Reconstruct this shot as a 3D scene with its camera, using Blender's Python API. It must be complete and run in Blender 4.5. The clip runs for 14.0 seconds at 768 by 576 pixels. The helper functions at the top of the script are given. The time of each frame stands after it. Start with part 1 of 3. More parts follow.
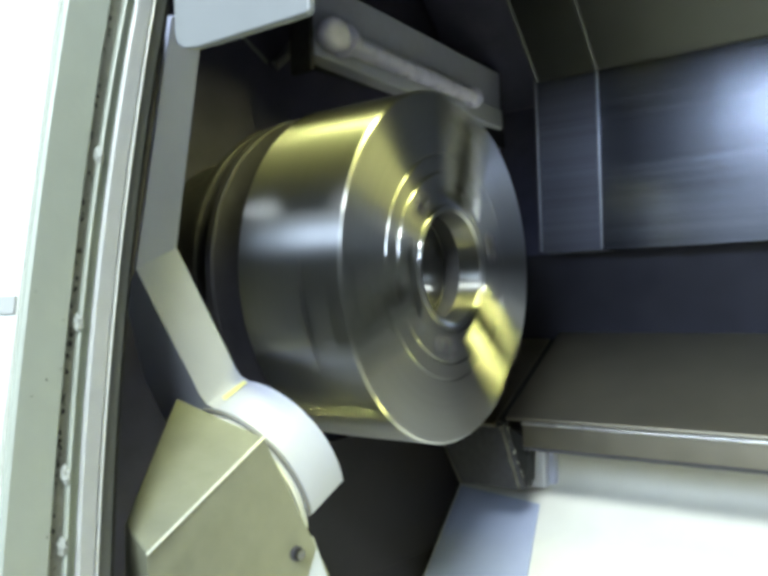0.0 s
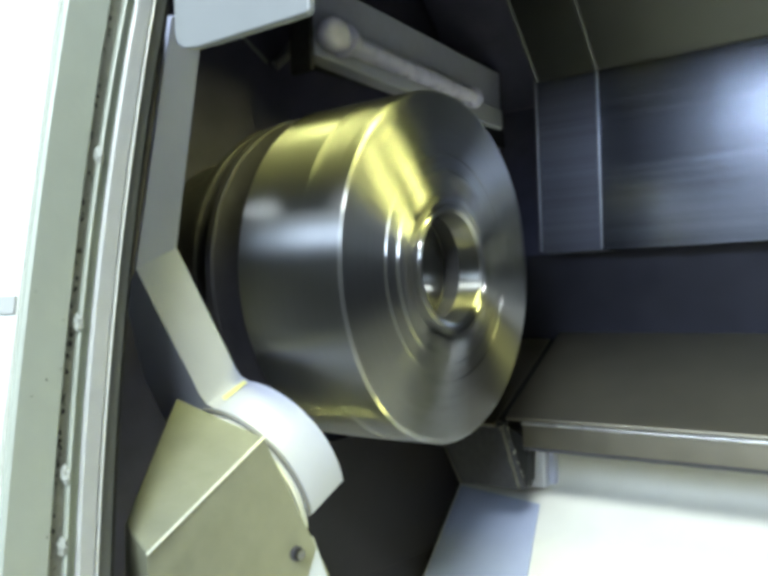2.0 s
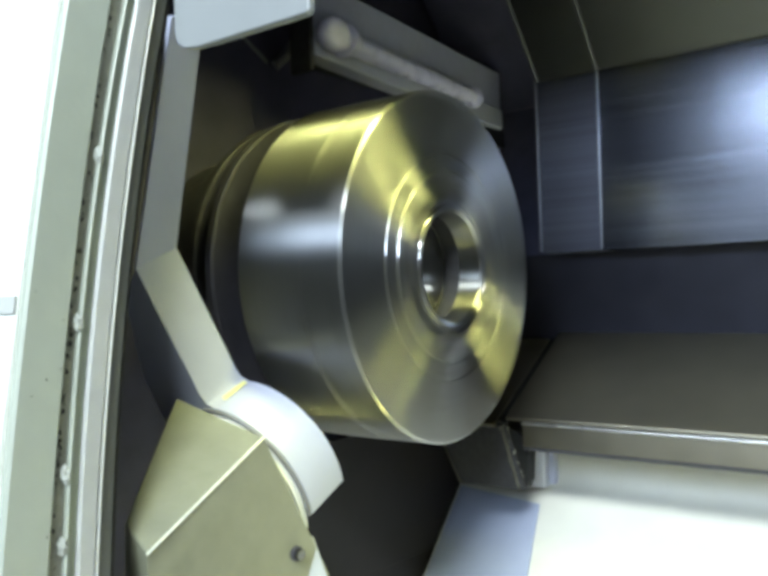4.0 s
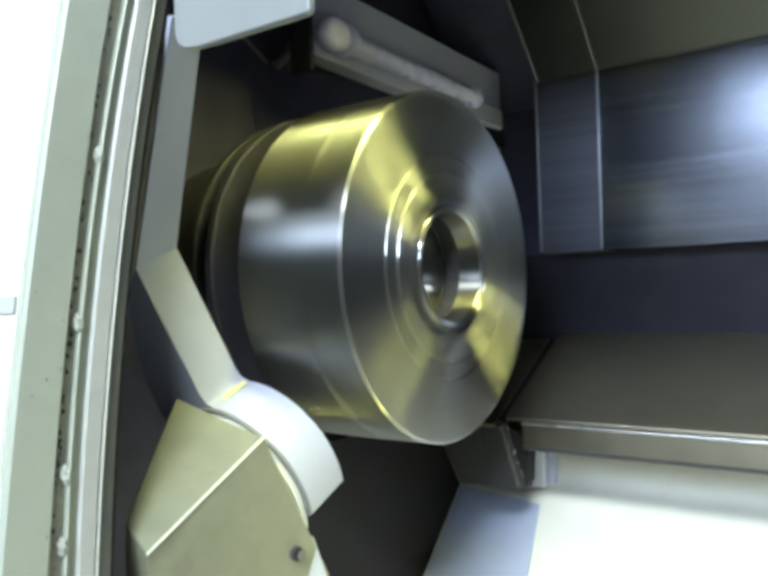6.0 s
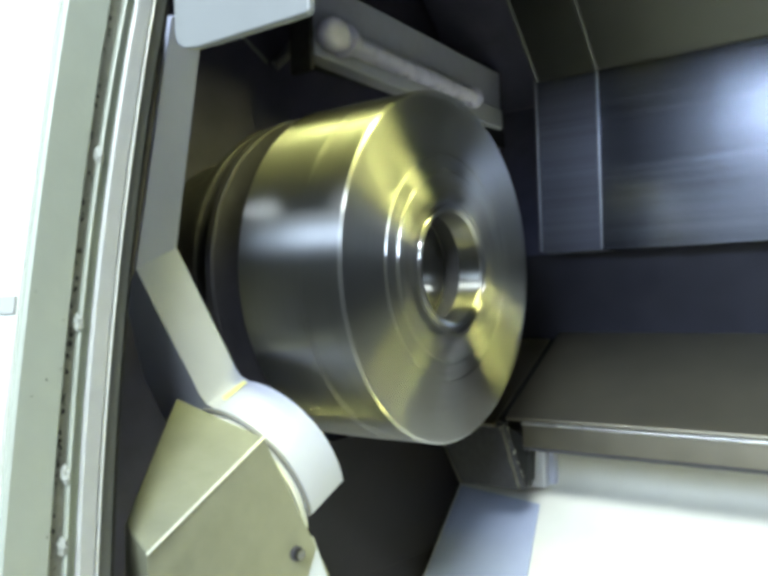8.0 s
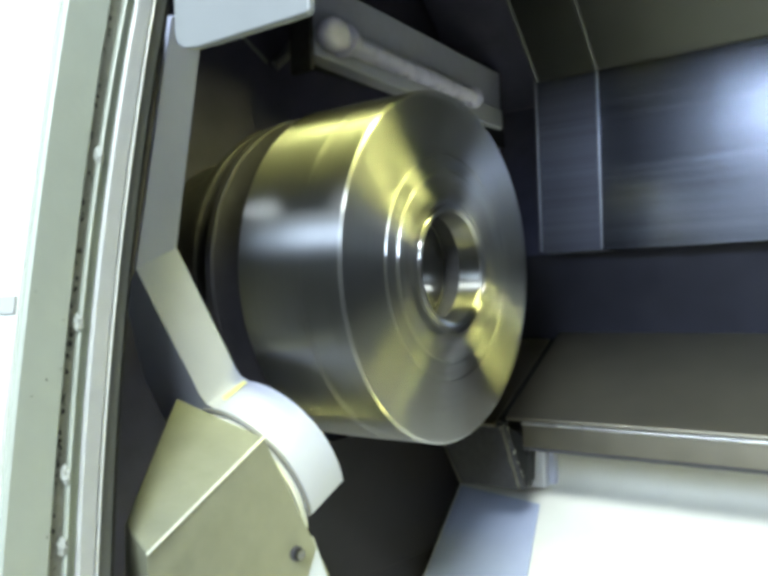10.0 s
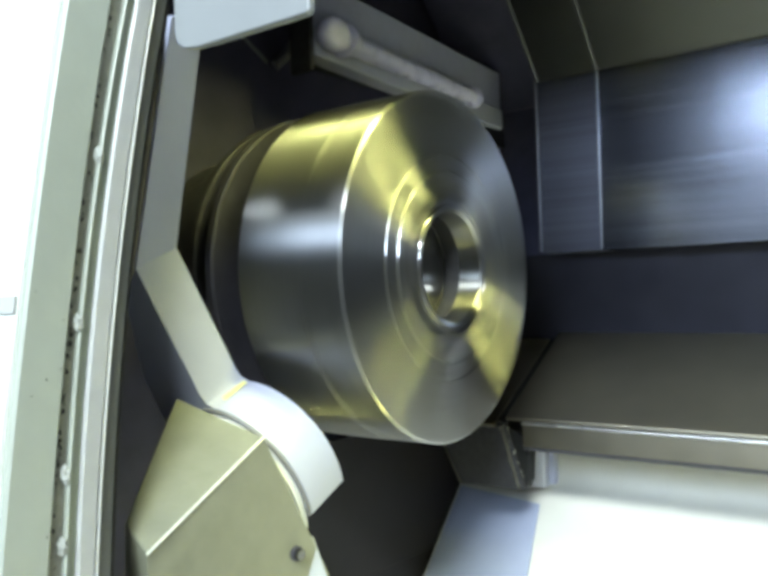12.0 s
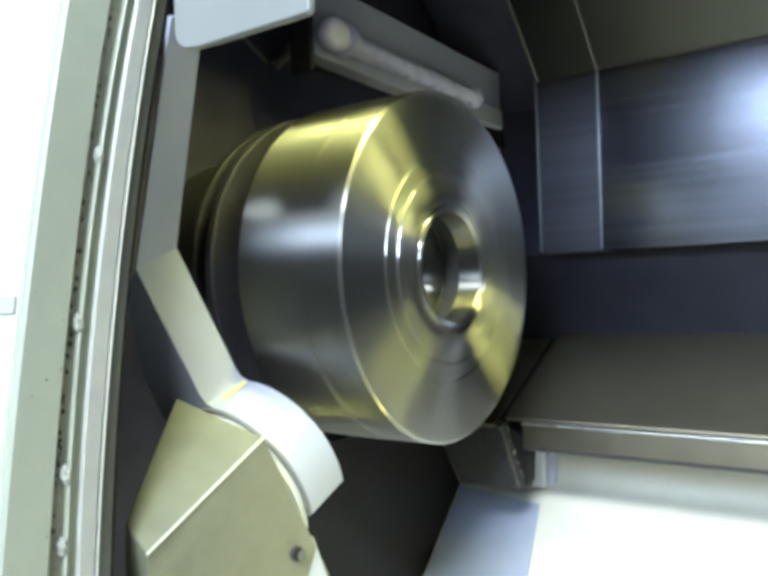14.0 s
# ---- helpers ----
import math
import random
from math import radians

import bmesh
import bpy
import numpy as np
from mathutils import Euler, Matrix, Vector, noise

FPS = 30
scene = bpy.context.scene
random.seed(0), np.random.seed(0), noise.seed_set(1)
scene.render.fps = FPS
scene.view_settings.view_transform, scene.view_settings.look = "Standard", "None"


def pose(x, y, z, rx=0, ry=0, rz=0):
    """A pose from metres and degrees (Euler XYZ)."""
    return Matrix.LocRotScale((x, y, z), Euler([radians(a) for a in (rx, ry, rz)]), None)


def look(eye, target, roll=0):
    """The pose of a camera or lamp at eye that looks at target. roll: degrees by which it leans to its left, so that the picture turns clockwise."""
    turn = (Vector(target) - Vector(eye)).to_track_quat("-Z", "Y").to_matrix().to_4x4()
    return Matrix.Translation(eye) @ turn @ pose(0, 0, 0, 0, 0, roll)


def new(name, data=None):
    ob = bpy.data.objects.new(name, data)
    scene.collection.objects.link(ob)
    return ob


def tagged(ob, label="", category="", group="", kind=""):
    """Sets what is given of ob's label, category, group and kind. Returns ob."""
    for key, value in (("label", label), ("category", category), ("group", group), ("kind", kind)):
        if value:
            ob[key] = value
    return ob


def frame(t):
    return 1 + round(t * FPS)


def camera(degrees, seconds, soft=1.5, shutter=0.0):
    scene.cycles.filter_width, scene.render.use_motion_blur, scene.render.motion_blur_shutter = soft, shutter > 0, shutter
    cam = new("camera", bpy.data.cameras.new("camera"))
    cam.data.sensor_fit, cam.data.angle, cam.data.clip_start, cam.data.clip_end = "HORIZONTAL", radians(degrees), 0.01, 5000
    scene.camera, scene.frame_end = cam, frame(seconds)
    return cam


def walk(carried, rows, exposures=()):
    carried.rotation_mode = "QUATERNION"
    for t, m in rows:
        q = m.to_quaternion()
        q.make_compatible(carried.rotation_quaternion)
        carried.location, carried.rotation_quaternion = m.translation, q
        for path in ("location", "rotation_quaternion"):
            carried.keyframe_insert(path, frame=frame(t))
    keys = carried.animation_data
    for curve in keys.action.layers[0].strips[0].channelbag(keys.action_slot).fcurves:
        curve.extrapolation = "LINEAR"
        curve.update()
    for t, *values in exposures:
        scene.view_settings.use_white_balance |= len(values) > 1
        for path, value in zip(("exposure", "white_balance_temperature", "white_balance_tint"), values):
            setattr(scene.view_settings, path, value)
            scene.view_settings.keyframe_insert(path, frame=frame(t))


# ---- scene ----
# A slant-bed turning centre with its door open. x runs along the spindle, y into the machine, z up.
SPINDLE_Z = 1.05          # height of the spindle axis above the shop floor
cam = camera(52.63, 14.0, soft=4.2, shutter=0.85)
EYE = (0.29196, -0.48508, SPINDLE_Z - 0.01373)
AIM = (-0.29584, 0.32392, SPINDLE_Z - 0.01317)
walk(cam, [(0.0, look(EYE, AIM, -2.025)), (14.0, look(EYE, AIM, -2.025))], [(0.0, 0.09), (2.0, 0.09), (7.0, 0.17), (14.0, 0.23)])

# ---- world and lights ----
world = bpy.data.worlds.new("sky")
scene.world = world
world.use_nodes = True
sky = world.node_tree.nodes.new("ShaderNodeTexSky")
sky.sky_type, sky.sun_disc = "NISHITA", False
sky.sun_elevation, sky.sun_rotation = radians(40), radians(200)
world.node_tree.links.new(sky.outputs[0], world.node_tree.nodes["Background"].inputs[0])
world.node_tree.nodes["Background"].inputs[1].default_value = 0.08


def area_lamp(name, eye, target, width, depth, watts, colour):
    data = bpy.data.lights.new(name, "AREA")
    data.shape, data.size, data.size_y = "RECTANGLE", width, depth
    data.energy, data.color = watts, colour
    ob = new(name, data)
    ob.matrix_world = look(eye, target)
    return ob


# daylight through the shop window behind the camera, and the warm tube lamp under the machine's roof
area_lamp("window_light", (0.62, -3.9, 2.50), (0.15, 0.0, 1.9), 2.0, 0.9, 180, (0.66, 0.82, 1.0))
area_lamp("shop_light", (1.10, -2.4, 3.00), (0.25, 0.0, 0.9), 1.3, 0.4, 202, (0.87, 0.98, 1.0))
area_lamp("tube_light", (0.46, -0.06, SPINDLE_Z + 0.545), (0.46, -0.05, 0.0), 1.0, 0.05, 15.0, (0.97, 1.0, 0.34))
scene.view_settings.exposure = 0.0


# ---- materials ----
def material(name, colour, rough=0.5, metal=0.0, vary=0.12, scale=30.0, bump=0.0, bump_scale=200.0, stretch=(1, 1, 1), spots=0.0, spot_colour=(0.05, 0.045, 0.04), coat=0.0, rough_vary=0.22, detail=6, gloss=0.5):
    """Paint or metal with two scales of unevenness, worn roughness, fine relief and dirt spots."""
    m = bpy.data.materials.new(name)
    m.use_nodes = True
    nt = m.node_tree
    n, link = nt.nodes, nt.links.new
    b = n["Principled BSDF"]
    tc = n.new("ShaderNodeTexCoord")
    mp = n.new("ShaderNodeMapping")
    mp.inputs["Scale"].default_value = stretch
    link(tc.outputs["Object"], mp.inputs[0])
    big = n.new("ShaderNodeTexNoise")
    big.inputs["Scale"].default_value, big.inputs["Detail"].default_value = scale * 0.25, 4
    fine = n.new("ShaderNodeTexNoise")
    fine.inputs["Scale"].default_value, fine.inputs["Detail"].default_value = scale * 3, detail
    link(mp.outputs[0], big.inputs["Vector"])
    link(mp.outputs[0], fine.inputs["Vector"])
    add = n.new("ShaderNodeMath")
    add.operation = "ADD"
    link(big.outputs["Fac"], add.inputs[0])
    link(fine.outputs["Fac"], add.inputs[1])
    rng = n.new("ShaderNodeMapRange")
    rng.inputs[1].default_value, rng.inputs[2].default_value = 0.6, 1.4
    rng.inputs[3].default_value, rng.inputs[4].default_value = 1 - vary, 1 + vary
    link(add.outputs[0], rng.inputs[0])
    mul = n.new("ShaderNodeVectorMath")
    mul.operation = "SCALE"
    mul.inputs[0].default_value = colour
    link(rng.outputs[0], mul.inputs["Scale"])
    out = mul.outputs[0]
    if spots > 0:
        sp = n.new("ShaderNodeTexNoise")
        sp.inputs["Scale"].default_value, sp.inputs["Detail"].default_value = scale * 7, 3
        link(tc.outputs["Object"], sp.inputs["Vector"])
        ramp = n.new("ShaderNodeMapRange")
        ramp.inputs[1].default_value, ramp.inputs[2].default_value = 0.66 - 0.1 * spots, 0.78 - 0.1 * spots
        link(sp.outputs["Fac"], ramp.inputs[0])
        mix = n.new("ShaderNodeMix")
        mix.data_type = "RGBA"
        link(ramp.outputs[0], mix.inputs[0])
        link(out, mix.inputs[6])
        mix.inputs[7].default_value = (*spot_colour, 1)
        out = mix.outputs[2]
    link(out, b.inputs["Base Color"])
    rr = n.new("ShaderNodeMapRange")
    rr.inputs[1].default_value, rr.inputs[2].default_value = 0.3, 0.7
    rr.inputs[3].default_value, rr.inputs[4].default_value = rough * (1 - rough_vary), min(rough * (1 + rough_vary), 1)
    link(fine.outputs["Fac"], rr.inputs[0])
    link(rr.outputs[0], b.inputs["Roughness"])
    b.inputs["Metallic"].default_value = metal
    b.inputs["Specular IOR Level"].default_value = gloss
    b.inputs["Coat Weight"].default_value = coat
    if bump > 0:
        bn = n.new("ShaderNodeTexNoise")
        bn.inputs["Scale"].default_value, bn.inputs["Detail"].default_value = bump_scale, 4
        link(mp.outputs[0], bn.inputs["Vector"])
        bp = n.new("ShaderNodeBump")
        bp.inputs["Strength"].default_value, bp.inputs["Distance"].default_value = bump, 0.001
        link(bn.outputs["Fac"], bp.inputs["Height"])
        link(bp.outputs[0], b.inputs["Normal"])
    return m


def turned_steel(name, colour, rough, aniso, local_axis=None, stretch=(1, 1, 1), rough_vary=0.06, vary=0.05):
    """Bright steel with the fine circular grooves of a lathe tool, or straight ones across local_axis."""
    m = material(name, colour, rough, 1.0, vary, 14.0, stretch=stretch, rough_vary=rough_vary, detail=1)
    n, link = m.node_tree.nodes, m.node_tree.links.new
    b = n["Principled BSDF"]
    if local_axis is None:
        # tool marks run round the axis: the unevenness depends on the place along it and on the radius alone
        tc = n["Texture Coordinate"]
        sep, com, ln, flat = (n.new("ShaderNode" + k) for k in ("SeparateXYZ", "CombineXYZ", "VectorMath", "VectorMath"))
        flat.operation, ln.operation = "MULTIPLY", "LENGTH"
        flat.inputs[1].default_value = (0, 1, 1)
        link(tc.outputs["Object"], sep.inputs[0])
        link(tc.outputs["Object"], flat.inputs[0])
        link(flat.outputs[0], ln.inputs[0])
        link(sep.outputs[0], com.inputs[0])
        link(ln.outputs["Value"], com.inputs[1])
        mp = n["Mapping"]
        mp.inputs["Scale"].default_value = (6, 6, 6)
        link(com.outputs[0], mp.inputs[0])
    b.inputs["Anisotropic"].default_value = aniso
    b.inputs["Anisotropic Rotation"].default_value = 0.25 if local_axis is None else 0.0
    if local_axis is None:
        tg = n.new("ShaderNodeTangent")
        tg.direction_type, tg.axis = "RADIAL", "X"
        link(tg.outputs[0], b.inputs["Tangent"])
    else:
        vt = n.new("ShaderNodeVectorTransform")
        vt.vector_type, vt.convert_from, vt.convert_to = "VECTOR", "OBJECT", "WORLD"
        vt.inputs[0].default_value = local_axis
        link(vt.outputs[0], b.inputs["Tangent"])
    return m


STEEL = turned_steel("turned_steel", (0.34, 0.338, 0.325), 0.29, 0.96)
# same steel as the face, coloured darker to hold its highlights down
DIMMED_RIM_STEEL = turned_steel("dimmed_rim_steel", (0.215, 0.215, 0.22), 0.33, 1.0)
JAW_STEEL = material("serrated_jaw_steel", (0.185, 0.185, 0.17), 0.28, 1.0, 0.03, 30.0, rough_vary=0.03)
BORE_STEEL = turned_steel("bored_steel", (0.16, 0.16, 0.16), 0.25, 0.6)
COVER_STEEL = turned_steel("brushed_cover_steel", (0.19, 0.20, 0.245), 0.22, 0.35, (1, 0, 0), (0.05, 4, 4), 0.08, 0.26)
SHADED_LEAF_STEEL = turned_steel("shaded_leaf_steel", (0.135, 0.137, 0.172), 0.42, 0.35, (1, 0, 0), (0.05, 4, 4), 0.08, 0.2)
DULL_STEEL = turned_steel("dull_cover_steel", (0.265, 0.245, 0.20), 0.44, 0.4, (0, 0, 1), (1, 1, 1), 0.02)
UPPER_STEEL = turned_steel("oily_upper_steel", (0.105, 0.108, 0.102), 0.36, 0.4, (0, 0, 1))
RAIL_STEEL = turned_steel("oily_rail_steel", (0.20, 0.183, 0.145), 0.44, 0.4, (0, 0, 1))
LEAF_EDGE_STEEL = material("rubbed_leaf_steel", (0.36, 0.365, 0.40), 0.42, 1.0, 0.2, 60.0)
EDGE_STEEL = material("worn_edge_steel", (0.6, 0.6, 0.6), 0.35, 1.0, 0.15, 60.0)
BLACK_STEEL = material("oily_black_steel", (0.038, 0.0375, 0.041), 0.4, 0.0, 0.4, 60.0, 0.3, 120.0, gloss=0.22)
RECESS_SHADE = material("navy_recess_shade", (0.022, 0.022, 0.033), 0.45, 0.0, 0.2, 12.0, gloss=0.25)
RING_STEEL = material("dark_ring_steel", (0.032, 0.031, 0.040), 0.45, 0.0, 0.3, 40.0, gloss=0.25)
DARK_PAINT = material("dark_oily_paint", (0.070, 0.067, 0.102), 0.5, 0.0, 0.35, 12.0, 0.3, 90.0, gloss=0.25)
GREY_PAINT = material("grey_paint", (0.285, 0.30, 0.39), 0.42, 0.0, 0.05, 20.0, 0.1, 300.0)
GUARD_PAINT = material("guard_grey_paint", (0.185, 0.195, 0.20), 0.42, 0.0, 0.05, 20.0, 0.1, 300.0)
WHITE_PAINT = material("white_paint", (0.66, 0.67, 0.61), 0.4, 0.0, 0.04, 15.0, 0.1, 300.0)
TRAY_STEEL = material("mirror_tray_steel", (0.80, 0.80, 0.74), 0.10, 1.0, 0.15, 6.0, 0.05, 20.0)
BEIGE_PAINT = material("grey_green_paint", (0.275, 0.295, 0.25), 0.45, 0.0, 0.07, 25.0, 0.15, 250.0, spots=0.0)
CREAM_PAINT = material("cream_paint", (0.50, 0.49, 0.435), 0.45, 0.0, 0.06, 15.0, 0.15, 250.0)
BOX_PAINT = material("cover_box_paint", (0.160, 0.162, 0.112), 0.42, 0.0, 0.16, 25.0, 0.15, 250.0)
BLUE_PAINT = material("blue_grey_paint", (0.27, 0.30, 0.40), 0.5, 0.0, 0.06, 20.0, 0.1, 250.0)
LILAC_PAINT = material("pale_grey_paint", (0.54, 0.55, 0.61), 0.45, 0.0, 0.06, 25.0, 0.1, 250.0)
PIPE_PAINT = material("pale_lilac_pipe", (0.70, 0.68, 0.88), 0.3, 0.0, 0.05, 25.0, 0.1, 250.0)
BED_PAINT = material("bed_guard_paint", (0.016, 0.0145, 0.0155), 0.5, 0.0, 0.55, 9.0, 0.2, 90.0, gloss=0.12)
BRACKET_PAINT = material("slate_paint", (0.42, 0.43, 0.54), 0.45, 0.0, 0.12, 25.0, 0.15, 200.0)
GASKET_PAINT = material("dull_green_paint", (0.17, 0.19, 0.155), 0.5, 0.0, 0.15, 30.0, 0.2, 250.0)
EDGE_PAINT = material("bare_edge_paint", (0.42, 0.42, 0.38), 0.4, 0.0, 0.2, 150.0)
JAMB_PAINT = material("worn_grey_paint", (0.32, 0.325, 0.31), 0.45, 0.0, 0.08, 25.0, 0.15, 250.0)
WIPER_RUBBER = material("grey_rubber", (0.055, 0.057, 0.052), 0.55, 0.0, 0.25, 60.0, 0.3, 300.0)
HOSE_RUBBER = material("grey_hose", (0.14, 0.14, 0.14), 0.55, 0.0, 0.2, 60.0)
RUBBER = material("black_rubber", (0.011, 0.011, 0.011), 0.6, 0.0, 0.3, 60.0, 0.4, 300.0, gloss=0.2)
GROOVE = material("dirty_groove", (0.16, 0.16, 0.13), 0.6, 0.0, 0.35, 60.0, 0.4, 200.0, spots=0.6)
SEALANT = material("sealant_blob", (0.30, 0.31, 0.28), 0.45, 0.0, 0.2, 120.0, 0.3, 300.0)
LAMP_PATCH = material("yellow_lamp_patch", (0.48, 0.46, 0.20), 0.45, 0.0, 0.3, 120.0)
BARE_EDGE = material("rubbed_edge_paint", (0.52, 0.52, 0.42), 0.4, 0.0, 0.2, 150.0)
SHOP_WALL = material("shop_plaster", (0.58, 0.58, 0.58), 0.8, 0.0, 0.05, 2.0, 0.2, 60.0)
SHOP_FLOOR = material("shop_concrete", (0.11, 0.11, 0.105), 0.6, 0.0, 0.15, 3.0, 0.3, 40.0)
LAMP_GLOW = bpy.data.materials.new("lamp_tube_glow")
LAMP_GLOW.use_nodes = True
LAMP_GLOW.node_tree.nodes["Principled BSDF"].inputs["Emission Color"].default_value = (0.93, 1.0, 0.30, 1)
LAMP_GLOW.node_tree.nodes["Principled BSDF"].inputs["Emission Strength"].default_value = 14.0


# ---- mesh helpers: coordinates run from the middle of the chuck's face ----
def thing(name, at, label, category, group="", kind=""):
    ob = new(name)
    ob.empty_display_size = 0.05
    ob.location = (at[0], at[1], at[2] + SPINDLE_Z)
    ob["origin"] = at
    return tagged(ob, label, category, group, kind)


def part(name, bm, mat, parent=None, label="", smooth=35):
    """Links bm, given in spindle coordinates, as one mesh under parent (or on its own)."""
    base = Vector((0, 0, -SPINDLE_Z))
    if parent is not None:
        base = Vector(parent["origin"])
    bmesh.ops.recalc_face_normals(bm, faces=bm.faces)
    bmesh.ops.translate(bm, verts=bm.verts, vec=-base)
    me = bpy.data.meshes.new(name)
    bm.to_mesh(me)
    bm.free()
    me.materials.append(mat)
    if smooth:
        me.shade_smooth()
        me.set_sharp_from_angle(angle=radians(smooth))
    ob = new(name, me)
    if smooth and name != "body":
        # flat faces stay flat beside their rounded edges
        even = ob.modifiers.new("even_normals", "WEIGHTED_NORMAL")
        even.keep_sharp = True
    ob["origin"] = tuple(base)
    if parent is not None:
        ob.parent = parent
    if label:
        ob["label"] = label
    return ob


def bevelled(bm, width, segments=2, angle=25):
    if width > 0:
        edges = [e for e in bm.edges if e.is_manifold and e.calc_face_angle(0) > radians(angle)]
        bmesh.ops.bevel(bm, geom=edges, offset=width, segments=segments, affect="EDGES", profile=0.5, clamp_overlap=True)
    return bm


def prism(points, vector, bevel=0.0, segments=2):
    """A polygon of 3D points pushed along vector."""
    bm = bmesh.new()
    a = [bm.verts.new(p) for p in points]
    b = [bm.verts.new(Vector(p) + Vector(vector)) for p in points]
    bm.faces.new(a)
    bm.faces.new(b[::-1])
    for i in range(len(a)):
        j = (i + 1) % len(a)
        bm.faces.new((a[j], a[i], b[i], b[j]))
    bmesh.ops.recalc_face_normals(bm, faces=bm.faces)
    return bevelled(bm, bevel, segments)


def box(lo, hi, bevel=0.0, segments=2):
    (x0, y0, z0), (x1, y1, z1) = lo, hi
    return prism([(x0, y0, z0), (x1, y0, z0), (x1, y1, z0), (x0, y1, z0)], (0, 0, z1 - z0), bevel, segments)


def hexa(bottom, top, bevel=0.0, segments=2):
    bm = bmesh.new()
    a = [bm.verts.new(p) for p in bottom]
    b = [bm.verts.new(p) for p in top]
    bm.faces.new(a[::-1])
    bm.faces.new(b)
    for i in range(4):
        j = (i + 1) % 4
        bm.faces.new((a[i], a[j], b[j], b[i]))
    bmesh.ops.recalc_face_normals(bm, faces=bm.faces)
    return bevelled(bm, bevel, segments)


def revolve(profile, steps=160, closed=True):
    """Turns (x, r) pairs about the x axis."""
    bm = bmesh.new()
    rings = []
    for k in range(steps):
        a = 2 * math.pi * k / steps
        rings.append([bm.verts.new((x, r * math.cos(a), r * math.sin(a))) for x, r in profile])
    m = len(profile)
    for k in range(steps):
        p, q = rings[k], rings[(k + 1) % steps]
        for i in range(m if closed else m - 1):
            j = (i + 1) % m
            bm.faces.new((p[i], p[j], q[j], q[i]))
    bmesh.ops.recalc_face_normals(bm, faces=bm.faces)
    return bm


def rod(a, b, ra, rb=None, steps=24):
    """A round bar from a to b."""
    rb = ra if rb is None else rb
    a, b = Vector(a), Vector(b)
    bm = bmesh.new()
    bmesh.ops.create_cone(bm, cap_ends=True, segments=steps, radius1=ra, radius2=rb, depth=(b - a).length)
    turn = (b - a).to_track_quat("Z", "Y").to_matrix().to_4x4()
    bmesh.ops.transform(bm, matrix=Matrix.Translation((a + b) / 2) @ turn, verts=bm.verts)
    return bm


def ball(centre, radii):
    bm = bmesh.new()
    bmesh.ops.create_uvsphere(bm, u_segments=28, v_segments=18, radius=1.0)
    bmesh.ops.transform(bm, matrix=Matrix.Translation(centre) @ Matrix.Diagonal((*radii, 1)), verts=bm.verts)
    return bm


def merged(*meshes):
    bm = bmesh.new()
    for m in meshes:
        me = bpy.data.meshes.new("join")
        m.to_mesh(me)
        m.free()
        bm.from_mesh(me)
        bpy.data.meshes.remove(me)
    return bm


def cut(bm, cutters):
    """bm with the cutters taken out."""
    me = bpy.data.meshes.new("raw")
    bm.to_mesh(me)
    bm.free()
    ob = new("raw", me)
    tools = []
    for c in cutters:
        cm = bpy.data.meshes.new("tool")
        c.to_mesh(cm)
        c.free()
        tool = new("tool", cm)
        tools.append(tool)
        mod = ob.modifiers.new("cut", "BOOLEAN")
        mod.operation, mod.solver, mod.object = "DIFFERENCE", "EXACT", tool
    done = bpy.data.meshes.new_from_object(ob.evaluated_get(bpy.context.evaluated_depsgraph_get()))
    out = bmesh.new()
    out.from_mesh(done)
    for o in (ob, *tools):
        data = o.data
        bpy.data.objects.remove(o)
        bpy.data.meshes.remove(data)
    bpy.data.meshes.remove(done)
    return out


# ---- the shop round the machine ----
def shop():
    t = 0.12
    z = -SPINDLE_Z
    tagged(part("floor", box((-3.5, -4, z - t), (4.5, 2.5, z)), SHOP_FLOOR), "grey concrete shop floor", "floor", kind="structure")
    tagged(part("ceiling", box((-3.5, -4, z + 3.6), (4.5, 2.5, z + 3.6 + t)), SHOP_WALL), "white shop ceiling", "ceiling", kind="structure")
    tagged(part("wall_north", box((-3.5, 2.5, z), (4.5, 2.5 + t, z + 3.6)), SHOP_WALL), "white plastered shop wall", "wall", kind="structure")
    tagged(part("wall_west", box((-3.5 - t, -4, z), (-3.5, 2.5, z + 3.6)), SHOP_WALL), "white plastered shop wall", "wall", kind="structure")
    tagged(part("wall_east", box((4.5, -4, z), (4.5 + t, 2.5, z + 3.6)), SHOP_WALL), "white plastered shop wall", "wall", kind="structure")
    south = cut(box((-3.5, -4 - t, z), (4.5, -4, z + 3.6)), [box((-0.4, -4.3, z + 2.02), (1.64, -3.8, z + 2.98))])
    tagged(part("wall_south", south, SHOP_WALL), "white plastered shop wall with a wide window", "wall", kind="structure")


# ---- machine enclosure ----
LEAN = 0.17               # the front leans back by this much per metre of height


def front(y0, z):
    return y0 + LEAN * z


